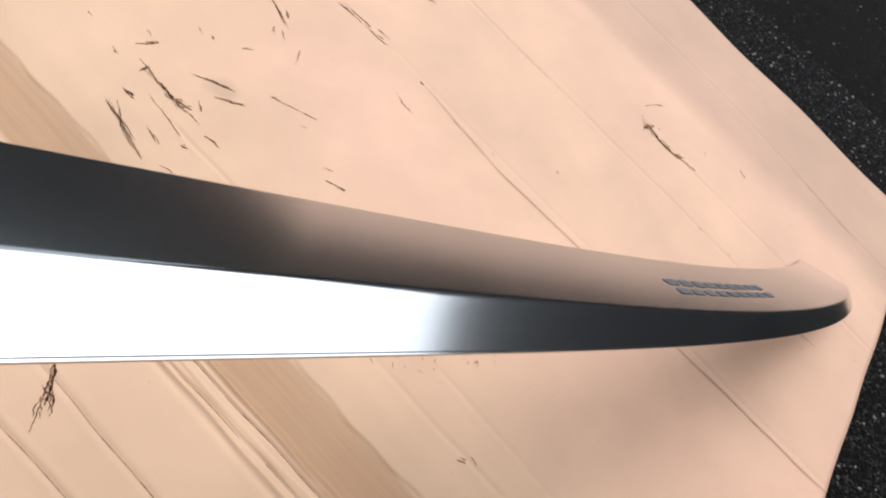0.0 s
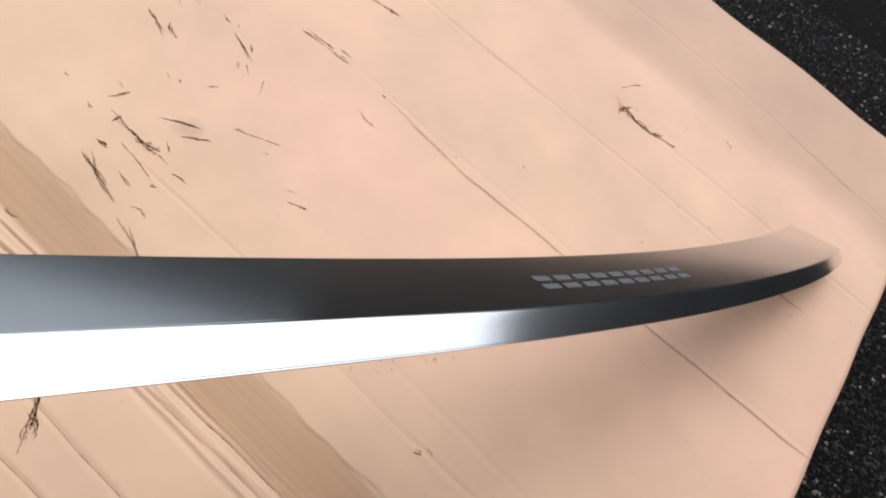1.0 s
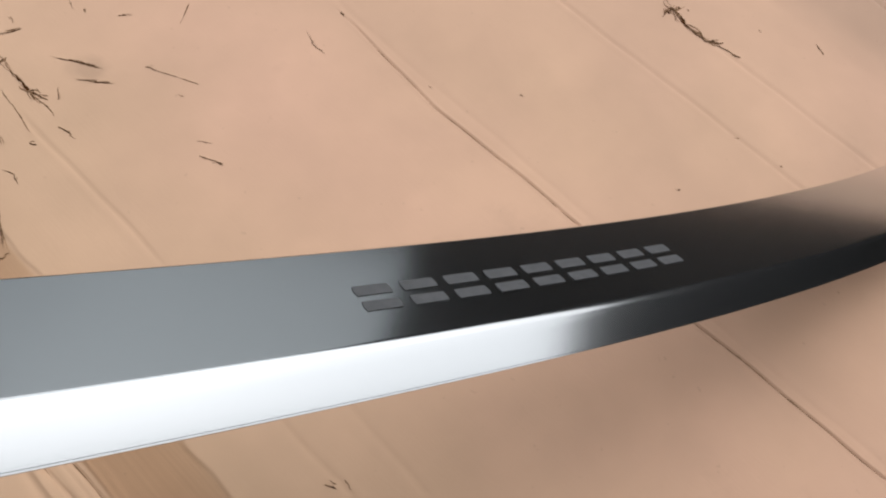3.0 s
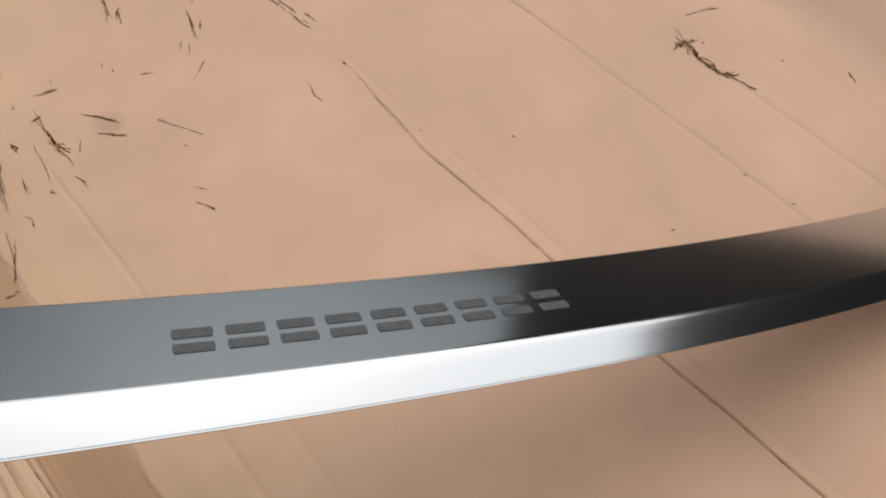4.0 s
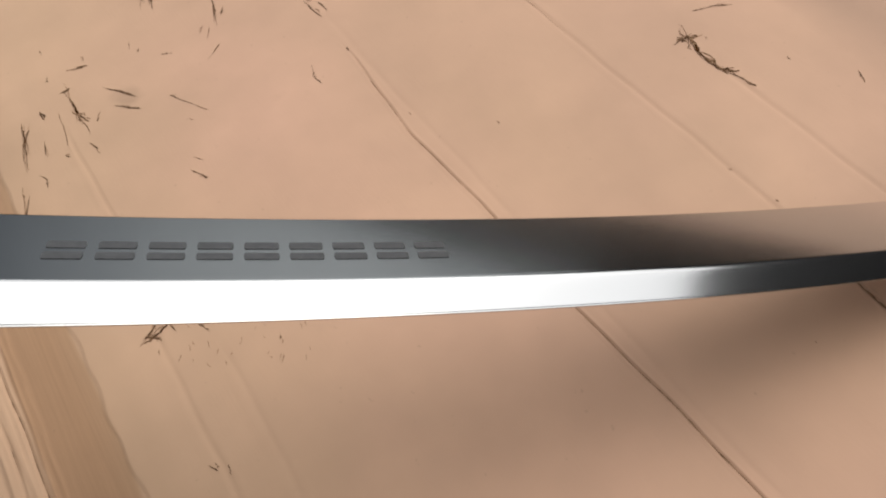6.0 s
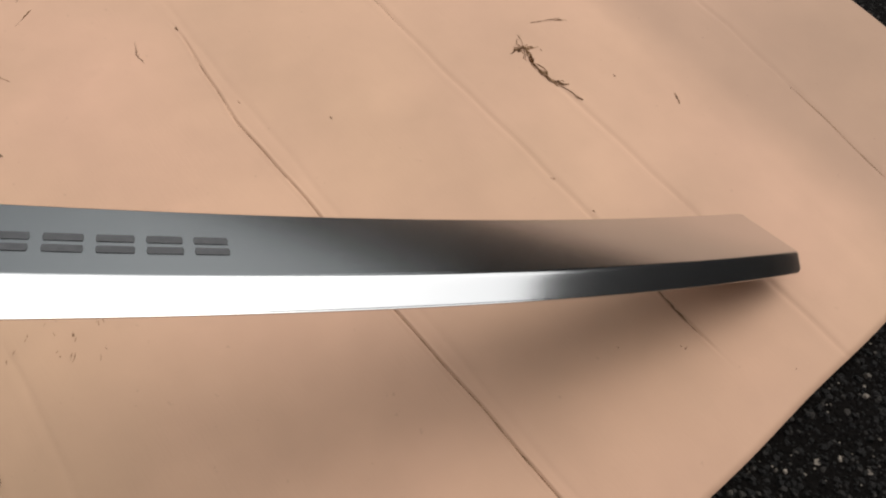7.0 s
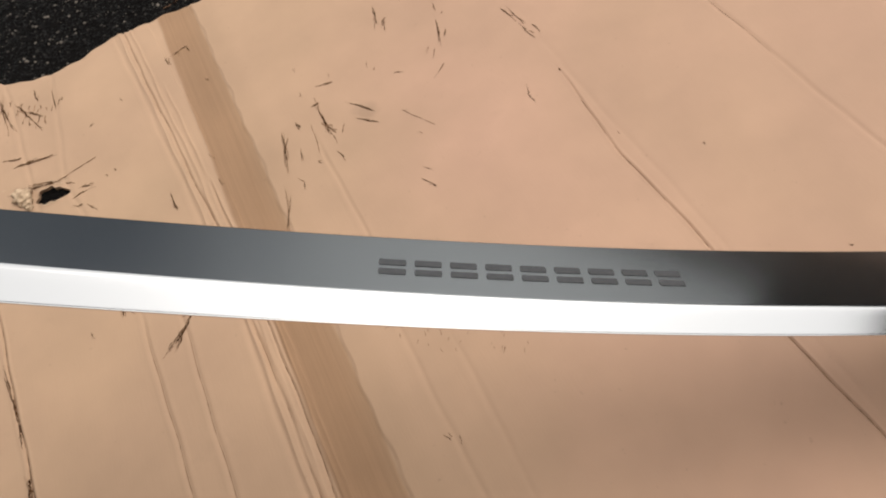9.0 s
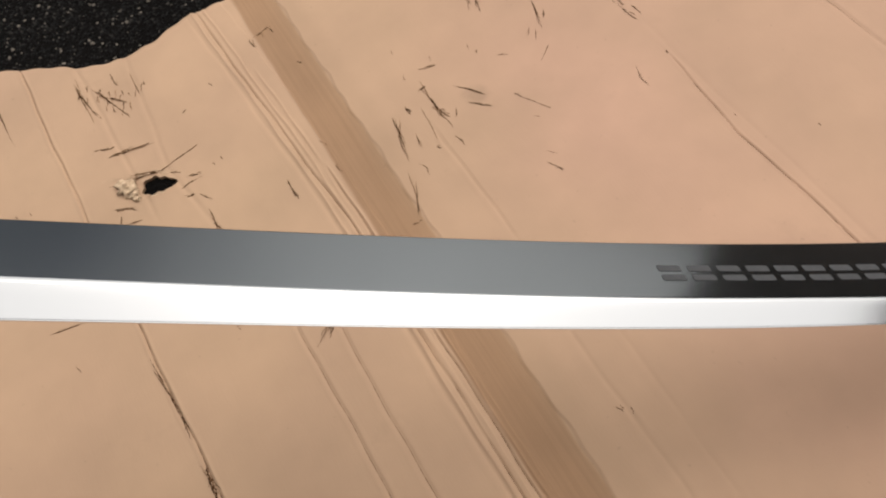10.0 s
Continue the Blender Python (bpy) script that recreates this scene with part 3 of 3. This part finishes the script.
scuff(0.369, -0.32, 0.37, -0.321, 0.0010, 1)
scuff(0.368, -0.195, 0.371, -0.197, 0.0014, 1)
scuff(-0.122, -0.313, -0.112, -0.3, 0.0031, 5)
scuff(-0.114, -0.299, -0.105, -0.307, 0.0014, 2)
scuff(-0.089, -0.3, -0.079, -0.307, 0.0010, 3)
scuff(0.418, -0.318, 0.419, -0.319, 0.0017, 1)

# the outer fold is torn open in places, with a ragged dark gap
scuff(-0.530, -0.395, -0.492, -0.434, 0.0020, 2)
scuff(-0.498, -0.428, -0.462, -0.465, 0.0034, 3)
scuff(-0.436, -0.498, -0.420, -0.516, 0.0046, 4)
scuff(-0.430, -0.506, -0.406, -0.534, 0.0042, 4)

# rubbed patch near the uneven end: many short marks side by side
for k in range(26):
    x, y = rng.uniform(-0.765, -0.665), rng.uniform(-0.064, -0.012)
    if (x + 0.70) ** 2 < 0.0006 and y > -0.03:
        continue
    scuff(x, y, x + rng.uniform(0.003, 0.008), y - rng.uniform(0.006, 0.016), rng.uniform(0.0013, 0.0024), 1, 1.0, rng.choice((TORN, TORN, LIFTED)))

# small torn flakes on the borders of the dark band
for x, y in ((-0.526, 0.046), (-0.518, 0.060), (-0.508, 0.069), (-0.455, 0.010), (-0.396, -0.118), (-0.372, -0.150)):
    scuff(x, y, x + rng.uniform(0.004, 0.009), y - rng.uniform(0.002, 0.010), 0.0019, 2, 1.0, rng.choice((TORN, LIFTED)))

# a field of faint fine marks
for k in range(34):
    x, y = rng.uniform(-0.125, 0.005), rng.uniform(-0.335, -0.295)
    scuff(x, y, x + rng.uniform(-0.001, 0.003), y - rng.uniform(0.002, 0.006), 0.0008, 1, 1.0, FOLDDARK)


# ---- torn hole: a crumpled wad of paper beside it ----
def paper_wad(x, y, size, seed):
    bm = bmesh.new()
    bmesh.ops.create_icosphere(bm, subdivisions=3, radius=size)
    a, b, z = surface(x, y)
    for v in bm.verts:
        n = noise.noise(v.co * (1.6 / size) + Vector((seed, 0, 0))) + 0.6 * noise.noise(v.co * (4.2 / size))
        v.co *= 1 + 0.55 * n
        v.co.z *= 0.55
        v.co += Vector((a, b, z + 0.3 * size))
    me = bpy.data.meshes.new("torn_flap")
    bm.to_mesh(me)
    bm.free()
    me.materials.append(PALE)
    me.polygons.foreach_set("use_smooth", [True] * len(me.polygons))
    part("torn_flap", me, card, "crumpled torn paper at the hole")


paper_wad(-0.628, -0.186, 0.011, 1)
paper_wad(-0.617, -0.193, 0.007, 5)
paper_wad(-0.640, -0.181, 0.007, 9)
paper_wad(-0.612, -0.199, 0.005, 12)
scuff(-0.600, -0.163, -0.575, -0.160, 0.0022, 4, 1.0, PALE)
scuff(-0.600, -0.196, -0.575, -0.187, 0.0026, 4, 1.0, PALE)
scuff(-0.640, -0.171, -0.59, -0.158, 0.0030, 5, 1.0, PALE)


# ---- loose stones of the asphalt surface round the sheet ----
def asphalt_stones():
    r = np.random.default_rng(7)
    spots = []
    for a0, a1, b0, b1, count in ((0.575, 0.95, -0.45, 0.62, 26000), (-0.85, -0.40, -0.95, 0.10, 26000), (-0.30, 0.62, 0.60, 0.86, 12000), (-1.5, 1.5, -1.6, 1.4, 40000)):
        pts = np.stack([r.uniform(a0, a1, count), r.uniform(b0, b1, count)], 1)
        inside = (pts[:, 0] > a_start(pts[:, 1]) + 0.004) & (pts[:, 0] < A_END - 0.004) & (pts[:, 1] < b_end(pts[:, 0]) - 0.004)
        spots.append(pts[~inside])
    pts = np.concatenate(spots)
    pts = np.stack([0.6 * pts[:, 0] + 0.8 * pts[:, 1], -0.8 * pts[:, 0] + 0.6 * pts[:, 1]], 1)
    n = len(pts)
    size = 0.0010 + 0.0026 * r.random(n) ** 2.5
    turn = r.uniform(0, 6.28, n)
    k = 5
    ang = turn[:, None] + np.arange(k) * 2 * np.pi / k + r.uniform(-0.4, 0.4, (n, k))
    rad = size[:, None] * r.uniform(0.7, 1.2, (n, k))
    low = np.stack([pts[:, :1] + rad * np.cos(ang), pts[:, 1:] + rad * np.sin(ang), np.full((n, k), GROUND_Z - 0.0003)], -1)
    lean = r.uniform(-0.35, 0.35, (n, 1, 2)) * size[:, None, None]
    top = low.copy()
    top[:, :, :2] = pts[:, None, :] + (low[:, :, :2] - pts[:, None, :]) * 0.62 + lean
    top[:, :, 2] = GROUND_Z + size[:, None] * r.uniform(0.25, 0.75, (n, 1)) + size[:, None] * r.uniform(-0.12, 0.12, (n, k))
    verts = np.concatenate([low, top], 1).reshape(-1, 3)
    base = (np.arange(n) * 2 * k)[:, None]
    sides = [np.stack([base[:, 0] + j, base[:, 0] + (j + 1) % k, base[:, 0] + k + (j + 1) % k, base[:, 0] + k + j], 1) for j in range(k)]
    caps = base + k + np.arange(k)[None, :]
    faces = np.concatenate(sides).tolist() + caps.tolist()
    ob = new("asphalt_stones", mesh_from("asphalt_stones", verts.tolist(), faces, STONE))
    tagged(ob, "dark stone chips standing out of worn asphalt", "asphalt", kind="stuff")


asphalt_stones()


# ---- plain added walls, out of view: they set what the steel mirrors ----
def added_wall(name, x0, y0, x1, y1, height, material, label):
    d = Vector((x1 - x0, y1 - y0, 0)).normalized()
    n = Vector((-d.y, d.x, 0)) * 0.12
    p, q = Vector((x0, y0, GROUND_Z)), Vector((x1, y1, GROUND_Z))
    ring = [p - n, q - n, q + n, p + n]
    verts = [tuple(v) for v in ring] + [tuple(v + Vector((0, 0, height))) for v in ring]
    faces = [(0, 3, 2, 1), (4, 5, 6, 7), (0, 1, 5, 4), (1, 2, 6, 5), (2, 3, 7, 6), (3, 0, 4, 7)]
    tagged(new(name, mesh_from(name, verts, faces, material)), label, "wall", kind="structure")


# near-black for added, unseen walls; gives the steel its black reflections
def added_dark_material():
    m = Nodes("added_dark_backdrop", 0.9)
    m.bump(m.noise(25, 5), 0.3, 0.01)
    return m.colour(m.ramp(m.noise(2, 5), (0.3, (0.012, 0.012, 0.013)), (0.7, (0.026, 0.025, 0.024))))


ADDED_DARK = added_dark_material()
added_wall("added_wall_north", -18.0, 7.0, 2.7, 7.0, 3.4, MIRRORED_RAMP, "added unseen grey wall, slate to pale, mirrored in the steel")
added_wall("added_wall_northeast", 2.7, 7.0, 5.2, 7.0, 3.4, ADDED_DARK, "added unseen dark wall beside the pale one, mirrored in steel")
# this one is added to block sky light and darken the sheet's near side
added_wall("added_wall_south", -4.0, -1.25, 4.0, -1.25, 2.1, ADDED_DARK, "added unseen dark low wall behind the viewer, blocking sky light")
added_wall("added_wall_east", 5.2, 7.0, 5.2, -7.0, 2.7, ADDED_DARK, "added unseen dark wall, mirrored in the steel lip")
